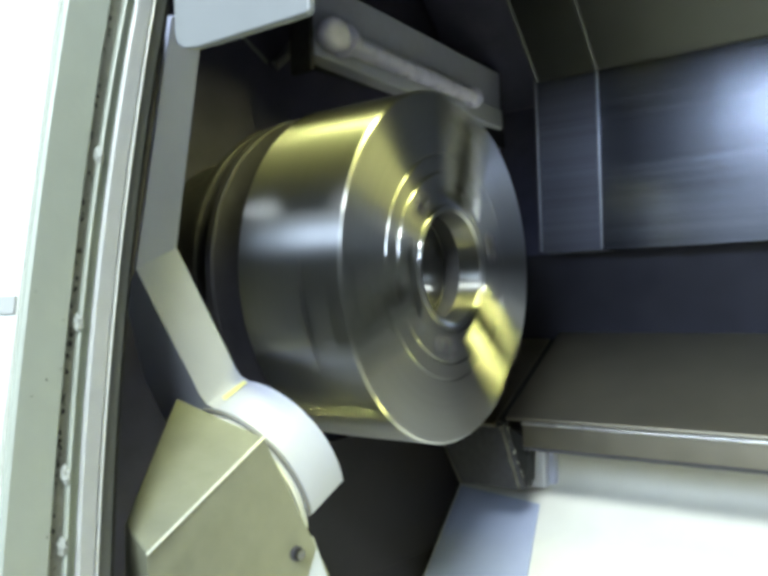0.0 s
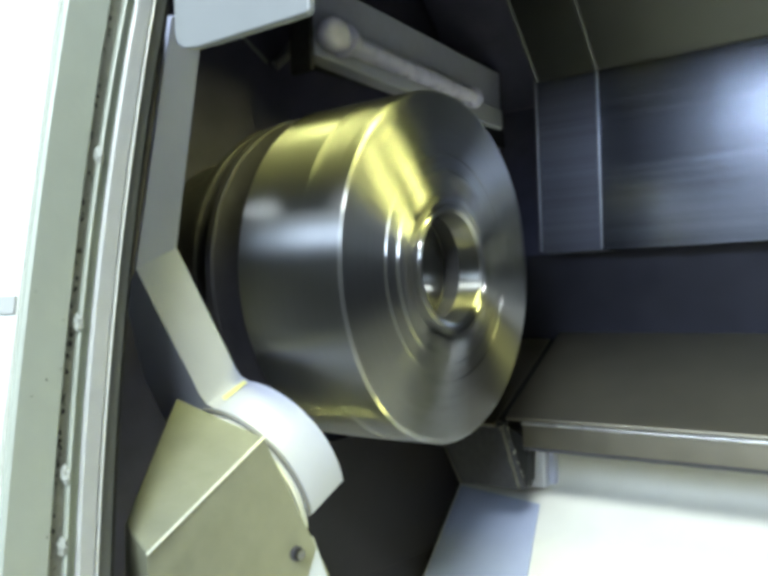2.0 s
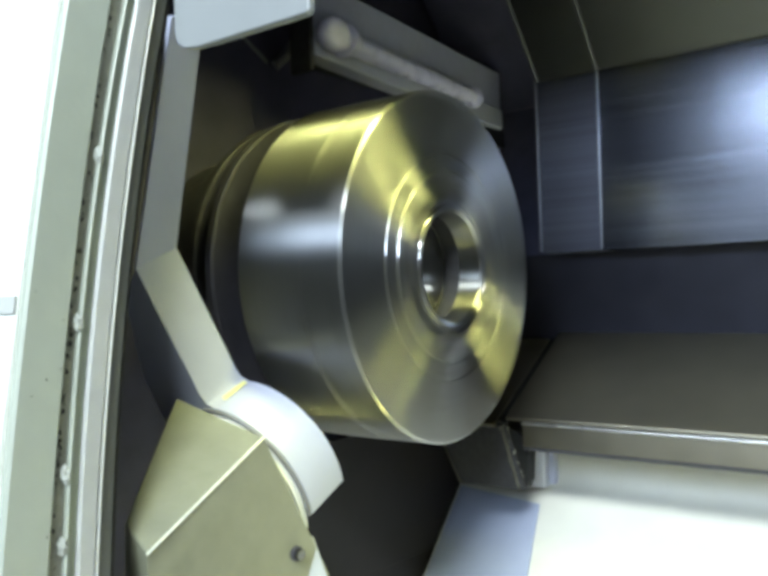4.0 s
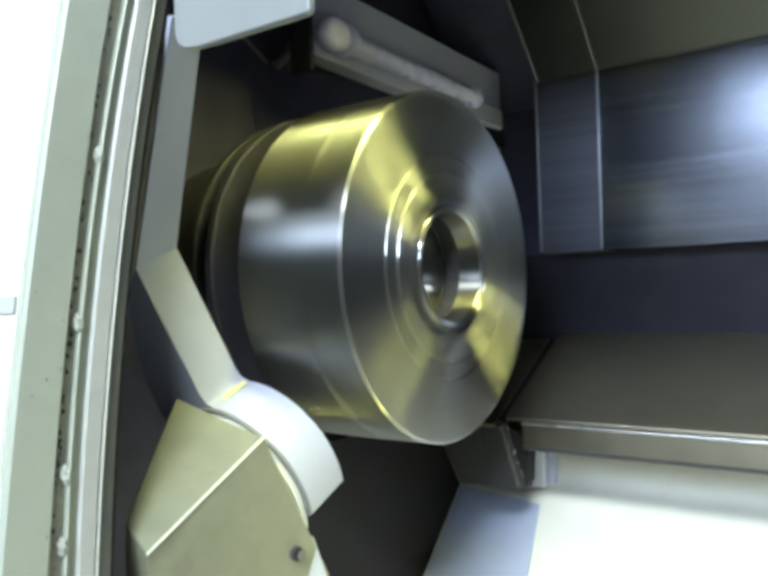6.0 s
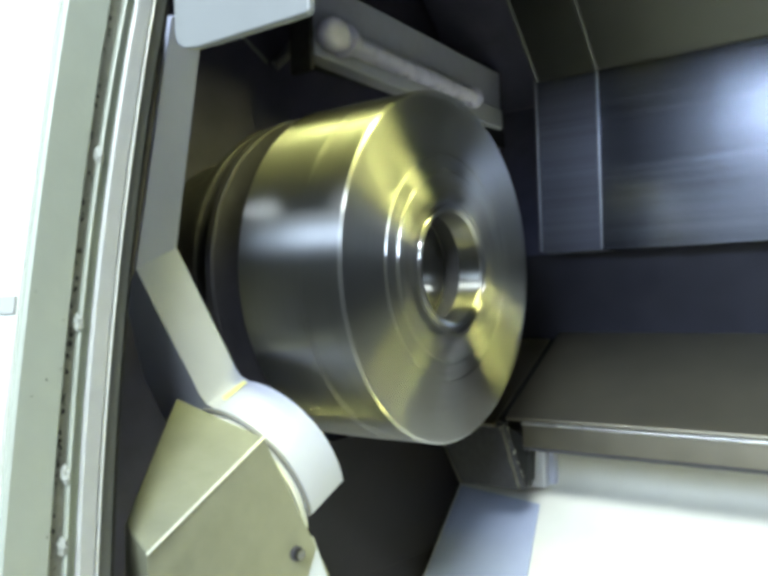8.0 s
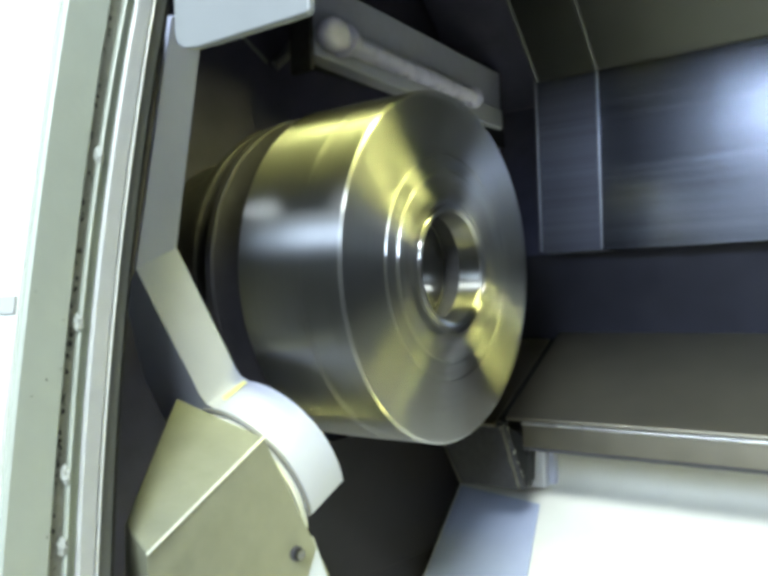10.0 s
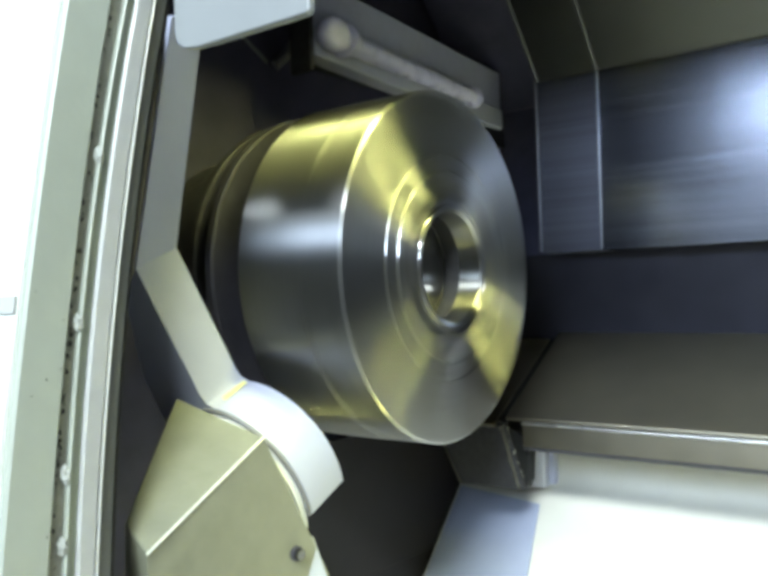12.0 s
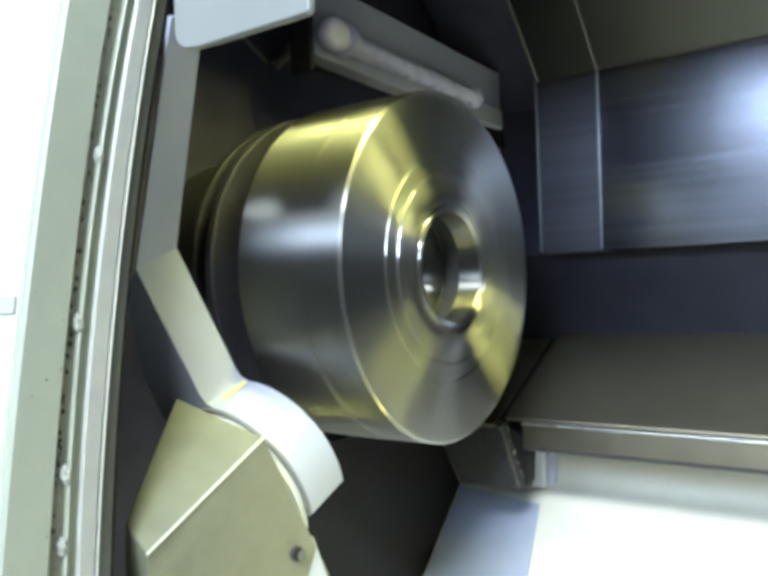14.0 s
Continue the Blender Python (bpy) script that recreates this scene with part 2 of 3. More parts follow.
def enclosure():
    root = thing("machine_enclosure", (0, 0.3, -SPINDLE_Z), "sheet metal enclosure of a turning centre with its door open", "machine", kind="structure")
    # headstock wall behind the chuck, with the spindle hole
    wall = cut(box((-0.235, -0.30, -0.62), (-0.215, 0.95, 0.75)), [rod((-0.3, 0, 0), (-0.15, 0, 0), 0.1005, steps=64)])
    part("headstock_wall", wall, DARK_PAINT, root, "dark oily headstock wall")
    part("roof_panel", box((-0.235, -0.24, 0.60), (1.5, 0.95, 0.62)), DARK_PAINT, root)
    part("back_wall", box((-0.235, 0.95, -1.0), (1.5, 0.97, 0.62)), DARK_PAINT, root)
    part("end_wall", box((1.48, -0.34, -0.62), (1.5, 0.95, 0.62)), DARK_PAINT, root)
    # the cover beside the door, leaning back
    def slab(x0, x1, y0, thick, z0, z1):
        return hexa([(x0, front(y0, z0), z0), (x1, front(y0, z0), z0), (x1, front(y0, z0) + thick, z0), (x0, front(y0, z0) + thick, z0)],
                    [(x0, front(y0, z1), z1), (x1, front(y0, z1), z1), (x1, front(y0, z1) + thick, z1), (x0, front(y0, z1) + thick, z1)])
    part("front_cover", slab(-1.25, -0.0447, -0.298, 0.012, -1.045, 0.62), WHITE_PAINT, root, "white painted front cover")
    part("panel_joint", hexa([(-1.2, front(-0.2995, -0.0191), -0.0191), (-0.0452, front(-0.2995, -0.0191), -0.0191), (-0.0452, front(-0.2985, -0.0191), -0.0191), (-1.2, front(-0.2985, -0.0191), -0.0191)],
                             [(-1.2, front(-0.2995, -0.0111), -0.0111), (-0.0452, front(-0.2995, -0.0111), -0.0111), (-0.0452, front(-0.2985, -0.0111), -0.0111), (-1.2, front(-0.2985, -0.0111), -0.0111)]), JAMB_PAINT, root, "grey joint between cover panels")
    part("front_liner", slab(-0.21, -0.0447, -0.2855, 0.003, -0.6, 0.6), DARK_PAINT, root, "dark inner liner")
    part("lower_cover", slab(-0.044, 1.5, -0.298, 0.012, -1.045, -0.45), WHITE_PAINT, root, "white painted lower cover")
    part("upper_cover", slab(-0.044, 1.5, -0.298, 0.012, 0.31, 0.62), WHITE_PAINT, root, "white painted upper cover")
    part("outer_roof", box((-1.25, -0.19, 0.622), (1.52, 0.99, 0.634)), WHITE_PAINT, root, "white painted roof sheet")
    part("outer_back", box((-1.25, 0.975, -1.04), (1.52, 0.988, 0.620)), WHITE_PAINT, root, "white painted back sheet")
    part("outer_side", box((1.505, -0.285, -1.04), (1.518, 0.973, 0.620)), WHITE_PAINT, root, "white painted end sheet")
    part("outer_side", box((-1.25, -0.285, -1.04), (-1.237, 0.973, 0.620)), WHITE_PAINT, root, "white painted end sheet")
    part("upper_liner", slab(-0.044, 1.48, -0.2855, 0.003, 0.311, 0.60), DARK_PAINT, root, "dark inner liner")
    part("side_cover", slab(1.1, 1.5, -0.298, 0.012, -0.45, 0.31), WHITE_PAINT, root, "white painted side cover")


def bowed(y0, bow, z):
    """The jamb leans back and bows towards its ends."""
    far = max(0.0, abs(z) - 0.2)
    return y0 + 0.16 * z + bow * (min(abs(z), 0.2) ** 2 + 0.1 * far)


def door_jamb():
    root = thing("door_jamb", (-0.04, -0.27, -0.6), "grey-green painted bowed door jamb with a gasket groove and black wiper", "door frame")
    def strip(name, ya, yb, x0, x1, mat, label="", bevel=0.0012):
        bm = bmesh.new()
        rings = []
        for k in range(61):
            z = -0.6 + 0.02 * k
            a, b = bowed(*ya, z), bowed(*yb, z)
            rings.append([bm.verts.new(p) for p in ((x0, a, z), (x1 - bevel, a, z), (x1, a + bevel, z), (x1, b - bevel, z), (x1 - bevel, b, z), (x0, b, z))])
        for p, q in zip(rings, rings[1:]):
            for i in range(6):
                bm.faces.new((p[i], p[(i + 1) % 6], q[(i + 1) % 6], q[i]))
        bm.faces.new(rings[0])
        bm.faces.new(rings[-1])
        return part(name, bm, mat, root, label)
    strip("outer_strip", (-0.2972, 0.16), (-0.2746, 0.21), -0.0444, -0.0400, BEIGE_PAINT)
    strip("groove_bed", (-0.2744, 0.21), (-0.2690, 0.325), -0.0450, -0.0434, GROOVE, "dirty gasket groove", 0.0002)
    strip("gasket_lip", (-0.2688, 0.325), (-0.2672, 0.325), -0.0444, -0.0405, BEIGE_PAINT, "", 0.0005)
    strip("gasket_seat", (-0.2670, 0.325), (-0.2622, 0.30), -0.0444, -0.0424, GASKET_PAINT, "grey-green strip beside the lip", 0.0004)
    strip("inner_strip", (-0.2620, 0.30), (-0.2512, 0.263), -0.0444, -0.0408, JAMB_PAINT, "worn pale grey inner strip")
    strip("rubbed_edge", (-0.2510, 0.263), (-0.2500, 0.263), -0.0444, -0.0404, EDGE_PAINT, "pale rubbed edge", 0.0003)
    strip("wiper", (-0.2498, 0.263), (-0.2428, 0.312), -0.0450, -0.0425, WIPER_RUBBER, "dark grey rubber wiper", 0.0004)
    strip("wiper_lip", (-0.2426, 0.312), (-0.2398, 0.312), -0.0470, -0.0440, RUBBER, "thin black wiper lip", 0.0004)
    for y, z in ((-0.2587, 0.0560), (-0.2729, -0.0251), (-0.2821, -0.0951), (-0.2848, -0.1273)):
        bm = bmesh.new()
        bmesh.ops.create_icosphere(bm, subdivisions=3, radius=0.0023)
        for v in bm.verts:
            v.co *= 1 + 0.55 * noise.noise(v.co * 1100 + Vector((z * 50, 0, 0)))
            v.co.z *= 1.8
        bmesh.ops.translate(bm, verts=bm.verts, vec=(-0.0418, y, z))
        part("sealant_blob", bm, SEALANT, root, "lump of grey sealant")
    def specks(name, y0, spread, x, count, size, mat, label):
        lumps = []
        for k in range(count):
            z = random.uniform(-0.13, 0.16)
            bm = bmesh.new()
            bmesh.ops.create_icosphere(bm, subdivisions=1, radius=random.uniform(0.5, 1.0) * size)
            for v in bm.verts:
                v.co = Vector((v.co.x * 0.4, v.co.y * random.uniform(0.7, 1.2), v.co.z * random.uniform(0.8, 1.8)))
            bmesh.ops.translate(bm, verts=bm.verts, vec=(x, bowed(y0 + random.uniform(-spread, spread), 0.22, z), z))
            lumps.append(bm)
        part(name, merged(*lumps), mat, root, label)["kind"] = "stuff"
    specks("chipped_paint", -0.2948, 0.0006, -0.0403, 15, 0.0008, RUBBER, "dark chips along the painted edge")
    specks("dirt_specks", -0.2830, 0.0100, -0.0399, 7, 0.0006, RUBBER, "dark dirt specks")
    specks("groove_dirt", -0.2730, 0.0012, -0.0424, 60, 0.0011, RUBBER, "lumps of dirt in the groove")
    specks("swarf_specks", -0.2502, 0.0006, -0.0412, 12, 0.0007, SEALANT, "pale swarf specks")


# ---- the chuck ----
def serrated(r0, r1, z0, z1, pitch=0.0015):
    """One land of a master jaw: a bar along y with right-angled teeth across it."""
    line, n = [(-0.0335, r0), (-0.0026, r0)], round((r1 - r0 - 0.003) / pitch)
    for i in range(n):
        y = r0 + 0.0015 + i * pitch
        line += [(-0.00242, y), (-0.0016, y + 0.46 * pitch), (-0.0016, y + 0.54 * pitch)]
    line += [(-0.0026, r1 - 0.0005), (-0.0034, r1), (-0.0335, r1)]
    return prism([(x, y, z0) for x, y in line], (0, 0, z1 - z0))


def chuck():
    root = thing("chuck", (0, 0, 0), "bright steel three-jaw power chuck, spinning", "chuck")
    body = revolve([(-0.089, 0.030), (-0.089, 0.1245), (-0.0865, 0.127), (-0.0017, 0.127), (0.0, 0.1253), (0.0, 0.0828), (-0.0012, 0.0822),
                    (-0.0012, 0.0812), (0.0008, 0.0806), (0.0008, 0.0705), (-0.0006, 0.0700), (-0.0006, 0.0692), (0.0022, 0.0684),
                    (0.0022, 0.0480), (0.0006, 0.0470), (0.0006, 0.0455), (0.0030, 0.0448), (0.0030, 0.0425), (0.0012, 0.0402),
                    (-0.016, 0.0402), (-0.0165, 0.0450), (-0.030, 0.0450), (-0.0305, 0.0402), (-0.036, 0.0402), (-0.038, 0.030)], 192)
    cutters = []
    for k in range(3):
        c = box((-0.034, 0.047, -0.027), (0.02, 0.15, 0.027))
        bmesh.ops.rotate(c, verts=c.verts, cent=(0, 0, 0), matrix=Matrix.Rotation(radians(120 * k), 3, "X"))
        cutters.append(c)
    body = cut(body, cutters)
    ob = part("body", body, STEEL, root, smooth=25)
    ob.data.materials.append(DIMMED_RIM_STEEL)
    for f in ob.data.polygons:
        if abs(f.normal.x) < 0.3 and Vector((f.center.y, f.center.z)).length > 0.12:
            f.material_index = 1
    part("bore_plate", revolve([(-0.058, 0.001), (-0.026, 0.001), (-0.026, 0.006), (-0.029, 0.008), (-0.029, 0.0385), (-0.031, 0.0395), (-0.038, 0.0395), (-0.058, 0.029)], 64), BORE_STEEL, root, "grey steel plate in the bore")
    part("undercut_ring", revolve([(-0.0300, 0.0412), (-0.0300, 0.0448), (-0.0168, 0.0448), (-0.0168, 0.0412)], 96), BLACK_STEEL, root, "black undercut in the bore")
    for k in range(3):
        turn = Matrix.Rotation(radians(120 * k), 4, "X")
        # a master jaw: two serrated lands with a slot between
        jaw = merged(serrated(0.049, 0.1235, -0.0255, -0.0075), serrated(0.049, 0.1235, 0.0075, 0.0255), box((-0.0335, 0.0495, -0.0074), (-0.016, 0.1225, 0.0074)))
        ob = part("master_jaw", jaw, JAW_STEEL, root, "serrated steel master jaw", smooth=25)
        ob.data.materials.append(DIMMED_RIM_STEEL)
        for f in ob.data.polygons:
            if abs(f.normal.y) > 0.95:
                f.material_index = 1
        ob.matrix_basis = turn
        screw = cut(revolve([(-0.004, 0.0005), (-0.004, 0.0075), (0.0016, 0.0075), (0.0026, 0.0065), (0.0026, 0.0005)], 32),
                    [prism([(-0.0, 0.0042 * math.cos(i * math.pi / 3), 0.0042 * math.sin(i * math.pi / 3)) for i in range(6)], (0.01, 0, 0))])
        ob = part("cap_screw", screw, RING_STEEL, root, "dark socket head screw")
        ob.matrix_basis = Matrix.Rotation(radians(120 * k + 60), 4, "X") @ Matrix.Translation((0.0022, 0.0590, 0))
    return root


def spindle_nose():
    root = thing("spindle_nose", (-0.215, 0, 0), "dark spindle nose with two ribbed rings", "spindle")
    part("sleeve", revolve([(-0.24, 0.02), (-0.24, 0.100), (-0.0895, 0.100), (-0.0895, 0.02)], 96), RING_STEEL, root)
    for x, r in ((-0.115, 0.1245), (-0.135, 0.1225)):
        part("ring", revolve([(x - 0.0085, 0.095), (x - 0.0085, r - 0.002), (x - 0.007, r), (x - 0.0015, r), (x, r - 0.0015), (x, 0.095)], 128), RING_STEEL, root)


# ---- tool setter arm and its cover ----
SLANT = radians(24)
ARM_N = Vector((0, math.cos(SLANT), math.sin(SLANT)))
ARM_V = Vector((0, -math.sin(SLANT), math.cos(SLANT)))
ARM_O = Vector((-0.0810, -0.1595, -0.0839))


def on_arm(u, v, depth=0.0):
    return ARM_O + Vector((u, 0, 0)) + ARM_V * v + ARM_N * depth


def setter_arm():
    root = thing("tool_setter_arm", on_arm(-0.02, -0.13), "pale grey cranked tool setter arm with a round pivot hub", "tool setter")
    outer = [(-0.0171, 0.0949), (-0.0110, 0.051), (-0.0052, 0.0085), (-0.002, 0.002), (0.004, -0.0008)]
    hub_c, hub_r = (-0.003, -0.0595), 0.0595
    arc = [(hub_c[0] + hub_r * math.cos(radians(a)), hub_c[1] + hub_r * math.sin(radians(a))) for a in range(80, -16, -4)]
    inner = [(0.020, -0.086), (-0.045, -0.10), (-0.055, 0.02), (-0.040, 0.075), (-0.0178, 0.0950)]
    bm = prism([on_arm(u, v) for u, v in outer + arc + inner], ARM_N * 0.0333)
    # the upper limb leans forward from the crank
    low = [on_arm(-0.0171, 0.0950), on_arm(-0.0171, 0.0950, 0.0333), on_arm(-0.0195, 0.0950, 0.0333), on_arm(-0.0195, 0.0950)]
    top = [Vector((-0.0374, -0.2150, 0.1342)), Vector((-0.0380, -0.1916, 0.1432)), Vector((-0.0403, -0.1921, 0.1442)), Vector((-0.0397, -0.2155, 0.1352))]
    bm = merged(bm, hexa(low, top))
    part("arm", bm, GREY_PAINT, root, smooth=30)
    ring = [(hub_c[0] + (hub_r - 0.0035) * math.cos(radians(a)), hub_c[1] + (hub_r - 0.0035) * math.sin(radians(a))) for a in range(0, 360, 6)]
    part("hub_cap", prism([on_arm(u, v, -0.006) for u, v in ring], ARM_N * 0.005, 0.0006), WHITE_PAINT, root, "white hub cap")
    bead = [on_arm(hub_c[0] + (hub_r - 0.0012) * math.cos(radians(a)), hub_c[1] + (hub_r - 0.0012) * math.sin(radians(a)), -0.0014) for a in range(92, -14, -4)]
    # the lamp's yellow patch of light, laid on as a coloured sliver
    mark = [(0.0008, 0.0010), (0.0039, -0.0004), (0.0041, -0.0001), (0.0010, 0.0013)]
    part("lamp_patch", prism([on_arm(u, v, 0.010) for u, v in mark], ARM_N * 0.021), LAMP_PATCH, root, "small yellow patch of lamp light, painted on")
    part("seam", merged(*[rod(p, q, 0.0014, steps=10) for p, q in zip(bead, bead[1:])]), HOSE_RUBBER, root, "dark seam round the hub")


def cover_box():
    root = thing("cover_box", (-0.04, -0.2, -0.2), "grey-green painted angled cover box with a screw", "machine cover")
    top = [(-0.0948, -0.1745, -0.0765), (-0.0252, -0.1693, -0.0958), (-0.0303, -0.2475, -0.1405), (-0.0634, -0.2362, -0.1333)]
    low = [(-0.1500, -0.0900, -0.2700), (-0.0190, -0.0966, -0.2360), (-0.0581, -0.2288, -0.1944), (-0.0955, -0.2163, -0.2080)]
    part("box", hexa(low, top, 0.0012), BOX_PAINT, root)
    part("rubbed_edge", rod(Vector(top[1]) * 1.0, Vector(top[2]) * 1.0, 0.0008, steps=12), BARE_EDGE, root, "pale rubbed edge")
    part("tab", prism([(-0.0334, -0.1393, -0.1635), (-0.0248, -0.1311, -0.1630), (-0.0143, -0.1318, -0.1849), (-0.0047, -0.1321, -0.2016), (-0.0256, -0.1497, -0.1998)], (-0.0025, 0.0028, -0.0013), 0.0006), GUARD_PAINT, root, "pale grey bent tab")
    part("screw_head", rod((-0.0252, -0.1488, -0.1678), (-0.0182, -0.1493, -0.1678), 0.0029), BORE_STEEL, root, "small steel screw head")
    part("washer", rod((-0.0252, -0.1488, -0.1678), (-0.0214, -0.1491, -0.1678), 0.0043), RING_STEEL, root, "dark washer")


# ---- above and behind the chuck ----
def upper_guard():
    root = thing("upper_guard", (0.02, -0.2255, 0.3), "pale grey sheet metal guard with rounded corners hanging inside the door", "guard")
    part("guard_box", prism([(-0.0225, -0.2255, 0.3700), (-0.0229, -0.2255, 0.1181), (-0.0209, -0.2255, 0.1137), (-0.0158, -0.2255, 0.1104), (-0.0051, -0.2255, 0.1092), (0.0658, -0.2255, 0.1091), (0.0679, -0.2255, 0.1097), (0.0687, -0.2255, 0.3700)], (0, 0.005, 0), 0.0012, 3), GUARD_PAINT, root)
    part("hem", box((0.0000, -0.2203, 0.1098), (0.0640, -0.2188, 0.1160), 0.0005), GUARD_PAINT, root, "folded lower hem")


def struts():
    rod_a = thing("stay_rod", (-0.19, 0.0, 0.2), "thin steel stay rod on the headstock wall", "rod")
    part("rod", rod((-0.200, -0.014, 0.2160), (-0.186, 0.011, 0.1880), 0.0018, steps=12), HOSE_RUBBER, rod_a)
    hose = thing("hose_end", (-0.20, 0.05, 0.2), "dull grey hose end beside the bracket", "hose")
    pts = [Vector((-0.19 - 0.02 * k / 8, 0.058 - 0.012 * k / 8 + 0.006 * math.sin(k * 0.4), 0.232 - 0.034 * k / 8)) for k in range(9)]
    part("hose", merged(*[rod(pts[k], pts[k + 1], 0.0052, steps=14) for k in range(8)]), HOSE_RUBBER, hose)


def rear_bracket():
    root = thing("rear_bracket", (-0.18, 0.2, 0.2), "slate grey bracket box with a paler lower flange", "bracket")
    def slab(x0, x1, y0, y1, low, high, bevel, fall=0.042):
        line = [(x0, y0, low - fall * y0), (x0, y1, low - fall * y1), (x0, y1, high - fall * y1), (x0, y0, high - fall * y0)]
        return prism(line, (x1 - x0, 0, 0), bevel)
    part("bracket_box", slab(-0.160, -0.142, 0.022, 0.368, 0.2130, 0.2590, 0.003), BRACKET_PAINT, root)
    part("end_plate", box((-0.162, 0.014, 0.1735), (-0.139, 0.0195, 0.2565), 0.0008), BLACK_STEEL, root, "dark end plate")
    part("mount", box((-0.2145, 0.10, 0.2060), (-0.1603, 0.32, 0.2380), 0.002), BLACK_STEEL, root, "dark mounting block")
    part("lower_flange", slab(-0.160, -0.1385, 0.020, 0.366, 0.1885, 0.2126, 0.003), LILAC_PAINT, root, "pale grey lower flange")
    part("end_foot", box((-0.160, 0.330, 0.1520), (-0.142, 0.374, 0.1728), 0.002), BLACK_STEEL, root, "dark foot under the flange's end")
    tube = thing("coolant_pipe", (-0.13, 0.17, 0.2), "pale grey pipe with swollen ends along the bracket", "pipe")
    part("pipe", rod((-0.128, 0.036, 0.2030), (-0.128, 0.270, 0.1945), 0.0092, 0.0074), PIPE_PAINT, tube)
    part("end_cap", ball((-0.127, 0.031, 0.2045), (0.0135, 0.0155, 0.0150)), PIPE_PAINT, tube)
    part("collar", rod((-0.1275, 0.046, 0.2030), (-0.1277, 0.062, 0.2022), 0.0150, 0.0098), PIPE_PAINT, tube)
    part("end_cap", ball((-0.128, 0.274, 0.1942), (0.0110, 0.0125, 0.0118)), PIPE_PAINT, tube)


# ---- way covers at the back ----
def way_cover():
    root = thing("way_cover", (0.2, 0.3, -0.2), "brushed stainless telescopic way cover in stepped leaves", "way cover")
    def sheet(x0, x1, line, bevel=0.0012):
        poly = [(x0, y, z) for y, z in line] + [(x0, 0.44, line[-1][1]), (x0, 0.44, line[0][1])]
        return prism(poly, (x1 - x0, 0, 0), bevel)
    # inner leaves are the same steel; their dimness is put into darker materials
    for x0, x1, back, leaf_mat, sheet_mat in ((0.003, 1.2, 0.0, COVER_STEEL, UPPER_STEEL), (-0.065, 0.0025, 0.005, SHADED_LEAF_STEEL, UPPER_STEEL), (-0.205, -0.0655, 0.110, DARK_PAINT, DARK_PAINT)):
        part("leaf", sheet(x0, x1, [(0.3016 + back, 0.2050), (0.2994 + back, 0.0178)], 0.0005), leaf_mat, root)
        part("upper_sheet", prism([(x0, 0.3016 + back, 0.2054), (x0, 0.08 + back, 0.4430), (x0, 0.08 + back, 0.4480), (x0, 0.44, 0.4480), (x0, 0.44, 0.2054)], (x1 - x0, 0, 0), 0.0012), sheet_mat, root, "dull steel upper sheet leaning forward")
    for x in (0.0030, -0.0650):
        part("leaf_edge", box((x - 0.0010, 0.2978, 0.020), (x + 0.0010, 0.3030, 0.204), 0.0005), LEAF_EDGE_STEEL, root, "worn leaf edge")
    for x, back in ((0.0030, 0.0), (-0.0650, 0.005)):
        part("upper_edge", rod((x, 0.3010 + back, 0.2060), (x, 0.0810 + back, 0.4420), 0.0020, steps=10), UPPER_STEEL, root, "worn upper leaf edge")
    # near-black navy puts the shade of the recess into the panel's colour
    part("recess_panel", sheet(-0.205, 1.2, [(0.325, 0.0174), (0.342, -0.0900)], 0), RECESS_SHADE, root, "recessed cover panel with its shade in the colour")
    part("slope_panel", sheet(-0.064, 1.2, [(0.338, -0.0703), (0.2002, -0.1437), (0.2002, -0.1475)]), DULL_STEEL, root)
    part("slope_panel", sheet(-0.205, -0.0760, [(0.338, -0.0783), (0.2002, -0.1517), (0.2002, -0.1555)]), DULL_STEEL, root)
    part("seam_strip", sheet(-0.0757, -0.0643, [(0.338, -0.0790), (0.2030, -0.1505), (0.2030, -0.1545)], 0), RUBBER, root, "dark wiper seam")
    rail = thing("cover_rail", (0.4, 0.2, -0.17), "steel rail along the foot of the way cover", "rail")
    part("rail_face", box((-0.046, 0.1995, -0.1715), (1.2, 0.235, -0.1505), 0.0010), RAIL_STEEL, rail)
    part("rail_gap", box((-0.046, 0.2010, -0.1752), (1.2, 0.235, -0.1717)), BLACK_STEEL, rail, "dark gap under the rail")
    part("rail_lip", box((-0.046, 0.1970, -0.1503), (1.2, 0.240, -0.1479), 0.0008), EDGE_STEEL, rail, "bright worn upper lip")


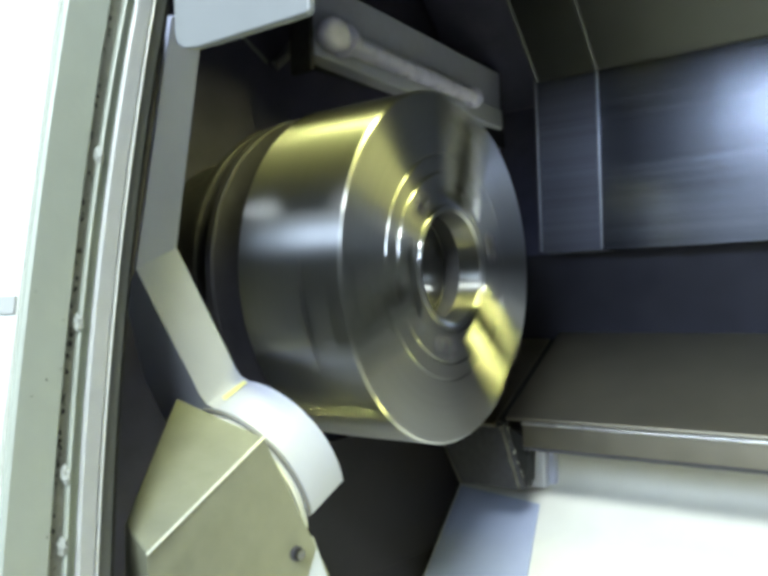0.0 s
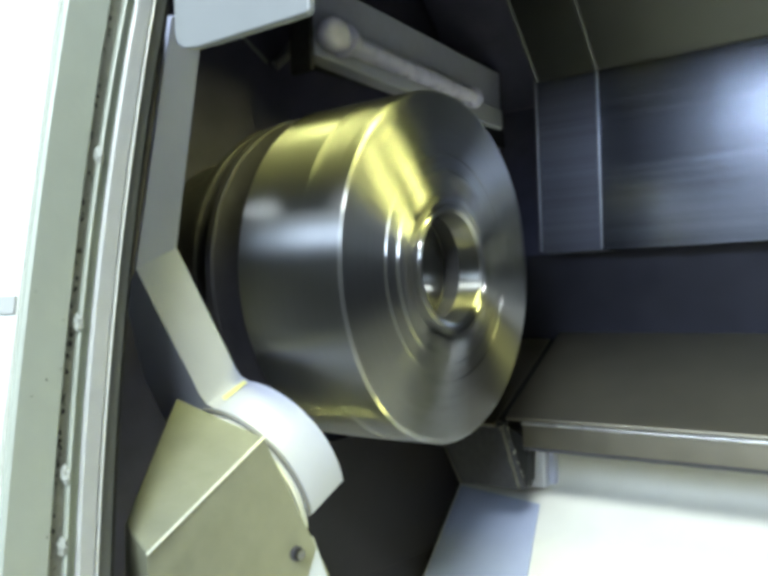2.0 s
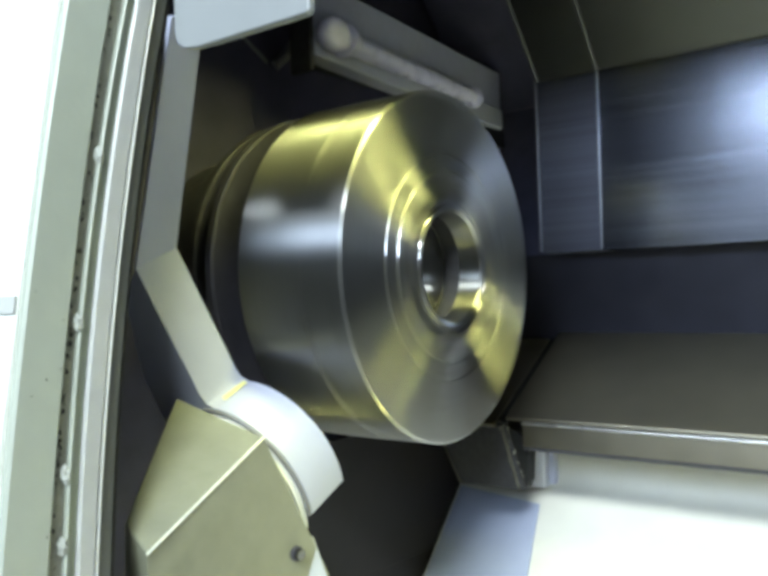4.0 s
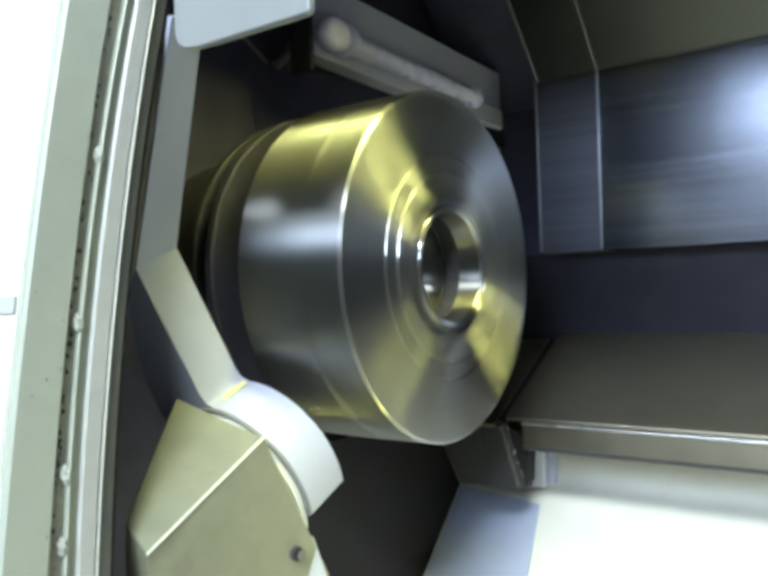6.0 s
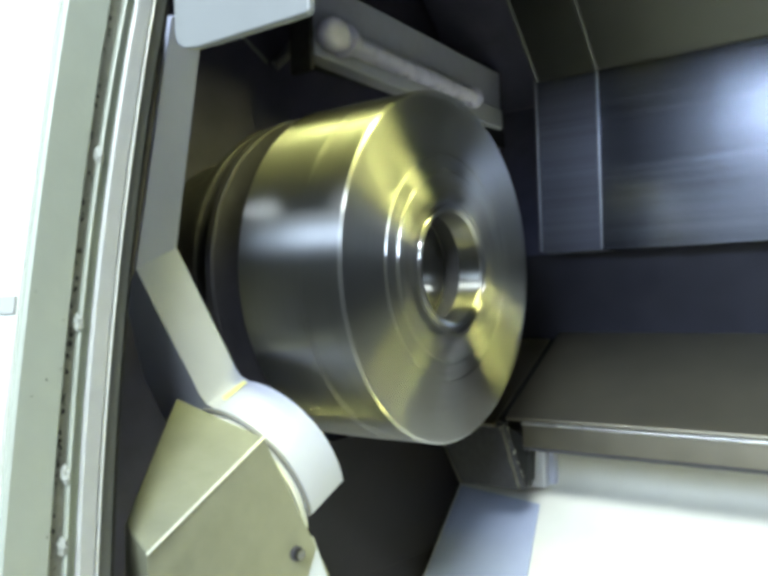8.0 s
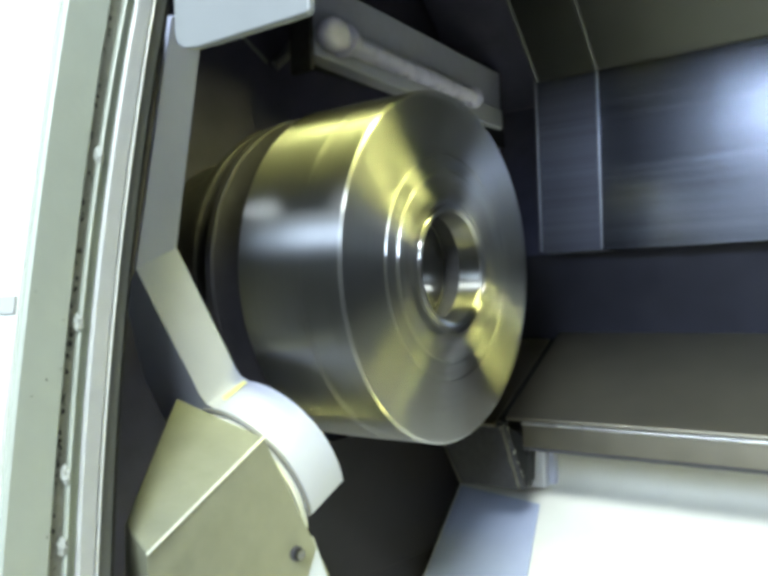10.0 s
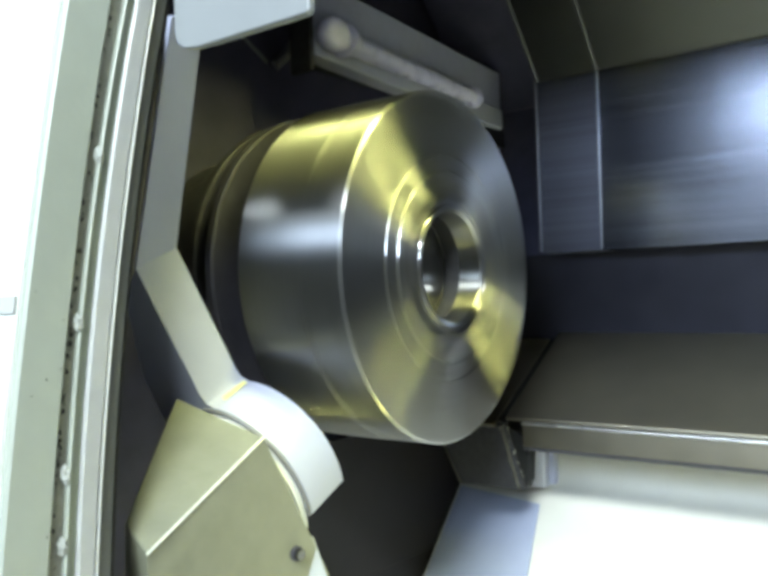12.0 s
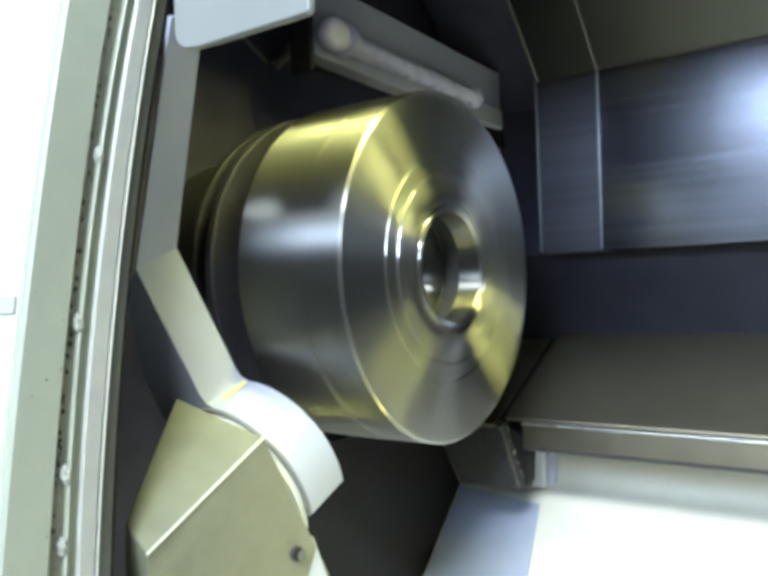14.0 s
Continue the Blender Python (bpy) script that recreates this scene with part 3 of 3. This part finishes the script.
def lower_apron():
    root = thing("lower_apron", (0.4, 0.28, -0.25), "cream painted sloping apron below the way cover", "apron")
    # the upright runs into the slope in a rounded bend
    bend = [(0.289, -0.1728)] + [(0.289 - 0.030 * (1 - math.cos(radians(a))), -0.2110 - 0.030 * math.sin(radians(a))) for a in range(0, 50, 6)]
    line = bend + [(0.02, -0.483), (0.02, -0.50), (0.305, -0.250), (0.305, -0.1728)]
    part("sheet", prism([(-0.083, y, z) for y, z in line], (1.283, 0, 0)), CREAM_PAINT, root, smooth=40)
    part("side_sheet", prism([(-0.3, 0.279, -0.2360), (-0.3, 0.02, -0.4832), (-0.3, 0.02, -0.50), (-0.3, 0.305, -0.250)], (0.2168, 0, 0)), CREAM_PAINT, root)
    # out of view; polished so that the tube's mirror image lights the jaws
    part("tray", box((-0.3, -0.3, -0.50), (1.2, 0.0198, -0.485)), TRAY_STEEL, root, "unseen chip tray made mirror-bright to reflect the tube")
    # unseen pale slope, added to give the rim's underside something bright to reflect
    part("bounce_sill", prism([(-0.3, -0.355, -0.440), (-0.3, -0.140, -0.4830), (-0.3, -0.140, -0.4848), (-0.3, -0.355, -0.4848)], (1.5, 0, 0)), CREAM_PAINT, root, "unseen cream sill added to brighten the rim from below")
    part("end_block", box((-0.0790, 0.270, -0.2300), (-0.0570, 0.2888, -0.1735), 0.002), LILAC_PAINT, root, "pale grey block at the sheet's end")
    part("seam", box((-0.0555, 0.2780, -0.2270), (-0.0490, 0.2888, -0.1745), 0.001), BRACKET_PAINT, root, "dark gap beside the block")
    plate = thing("blue_plate", (-0.1, 0.24, -0.27), "blue-grey painted plate on the sloping apron", "plate")
    part("plate", hexa([(-0.160, 0.2756, -0.2425), (-0.0614, 0.269, -0.2488), (-0.0376, 0.15, -0.360), (-0.160, 0.15, -0.360)],
                       [(-0.160, 0.2716, -0.2385), (-0.0614, 0.265, -0.2448), (-0.0376, 0.146, -0.356), (-0.160, 0.146, -0.356)], 0.0015), BLUE_PAINT, plate)
    block = thing("wiper_block", (-0.1, 0.22, -0.18), "black oily wiper block at the cover's end", "block")
    part("block", prism([(-0.0867, 0.205, -0.1480), (-0.0678, 0.205, -0.1540), (-0.0488, 0.205, -0.2163), (-0.1209, 0.205, -0.2176), (-0.1401, 0.205, -0.1787)], (0, 0.022, 0), 0.002), BLACK_STEEL, block)
    part("edge_strip", prism([(-0.0740, 0.2035, -0.1490), (-0.0715, 0.2035, -0.1490), (-0.0520, 0.2035, -0.2160), (-0.0545, 0.2035, -0.2160)], (0, 0.0013, 0)), DULL_STEEL, block, "rubbed steel edge")
    part("edge_strip", prism([(-0.1392, 0.2035, -0.1795), (-0.1370, 0.2035, -0.1795), (-0.1190, 0.2035, -0.2165), (-0.1212, 0.2035, -0.2165)], (0, 0.0013, 0)), DULL_STEEL, block, "rubbed steel edge")
    part("wiper_foot", prism([(-0.0670, 0.2100, -0.1560), (-0.0440, 0.2100, -0.1680), (-0.0465, 0.2100, -0.2080), (-0.0500, 0.2100, -0.2150)], (0, 0.016, 0), 0.001), RUBBER, block, "black rubber wiper foot")
    chips = []
    for k in range(26):
        f = random.random()
        at = Vector((-0.0735 + 0.021 * f + random.uniform(-0.002, 0.009), 0.2025, -0.150 - 0.062 * f))
        bm = bmesh.new()
        bmesh.ops.create_icosphere(bm, subdivisions=1, radius=random.uniform(0.0006, 0.0015))
        for v in bm.verts:
            v.co = Vector((v.co.x * random.uniform(0.5, 1.3), v.co.y * 0.6, v.co.z * random.uniform(0.8, 2.0)))
        bmesh.ops.translate(bm, verts=bm.verts, vec=at)
        chips.append(bm)
    part("swarf", merged(*chips), GROOVE, block, "grey swarf stuck to the block")["kind"] = "stuff"
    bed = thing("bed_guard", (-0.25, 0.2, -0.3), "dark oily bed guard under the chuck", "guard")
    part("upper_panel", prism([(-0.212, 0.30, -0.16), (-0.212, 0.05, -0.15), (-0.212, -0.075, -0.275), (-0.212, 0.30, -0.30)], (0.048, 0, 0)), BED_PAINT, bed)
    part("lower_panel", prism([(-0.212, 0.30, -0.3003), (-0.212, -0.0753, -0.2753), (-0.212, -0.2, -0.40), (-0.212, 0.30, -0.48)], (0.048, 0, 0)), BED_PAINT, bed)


def shop_lamp():
    root = thing("shop_lamp", (1.10, -2.4, 2.4), "white strip lamp hung from the shop ceiling", "lamp")
    part("housing", box((0.40, -2.65, 2.00), (1.80, -2.46, 2.17), 0.01), WHITE_PAINT, root)
    part("stem", box((1.05, -2.58, 2.1702), (1.15, -2.54, 2.545)), WHITE_PAINT, root)


def lamp():
    root = thing("work_lamp", (0.42, -0.06, 0.6), "warm tubular work lamp under the machine roof", "lamp")
    part("housing", box((-0.05, -0.10, 0.570), (1.01, -0.02, 0.598), 0.004), GREY_PAINT, root)
    part("reflector", box((-0.05, -0.024, 0.40), (1.01, -0.021, 0.5698)), WHITE_PAINT, root, "white lamp reflector")
    # unseen plates added to keep the tube's yellow off jamb, arm and bracket
    part("shade", box((-0.05, -0.100, 0.345), (1.01, -0.097, 0.5698)), BLACK_STEEL, root, "unseen black plate added to block the lamp in front")
    part("end_flag", box((-0.054, -0.100, 0.235), (-0.0503, 0.060, 0.5698)), BLACK_STEEL, root, "unseen black plate added to block the lamp's end")
    part("tube", rod((-0.04, -0.06, 0.556), (0.96, -0.06, 0.556), 0.010), LAMP_GLOW, root, "glowing warm tube")


shop()
enclosure()
door_jamb()
CHUCK = chuck()
spindle_nose()
setter_arm()
cover_box()
upper_guard()
struts()
rear_bracket()
way_cover()
lower_apron()
lamp()
shop_lamp()


def spin(t):
    """The chuck's turn in degrees: steady, then it runs up to speed."""
    slow, fast, start = 600.0, 2640.0, 1.8025
    rate = 2850.0
    run = (fast - slow) / rate
    s = max(0.0, t - start)
    extra = 0.5 * rate * min(s, run) ** 2 + (fast - slow) * max(0.0, s - run)
    return 75.0 + slow * t + extra


def motions():
    rows = []
    for k in range(14 * FPS + 1):
        t = k / FPS
        rows.append((t, Matrix.Translation((0, 0, SPINDLE_Z)) @ Matrix.Rotation(radians(spin(t)), 4, "X")))
    walk(CHUCK, rows)


motions()
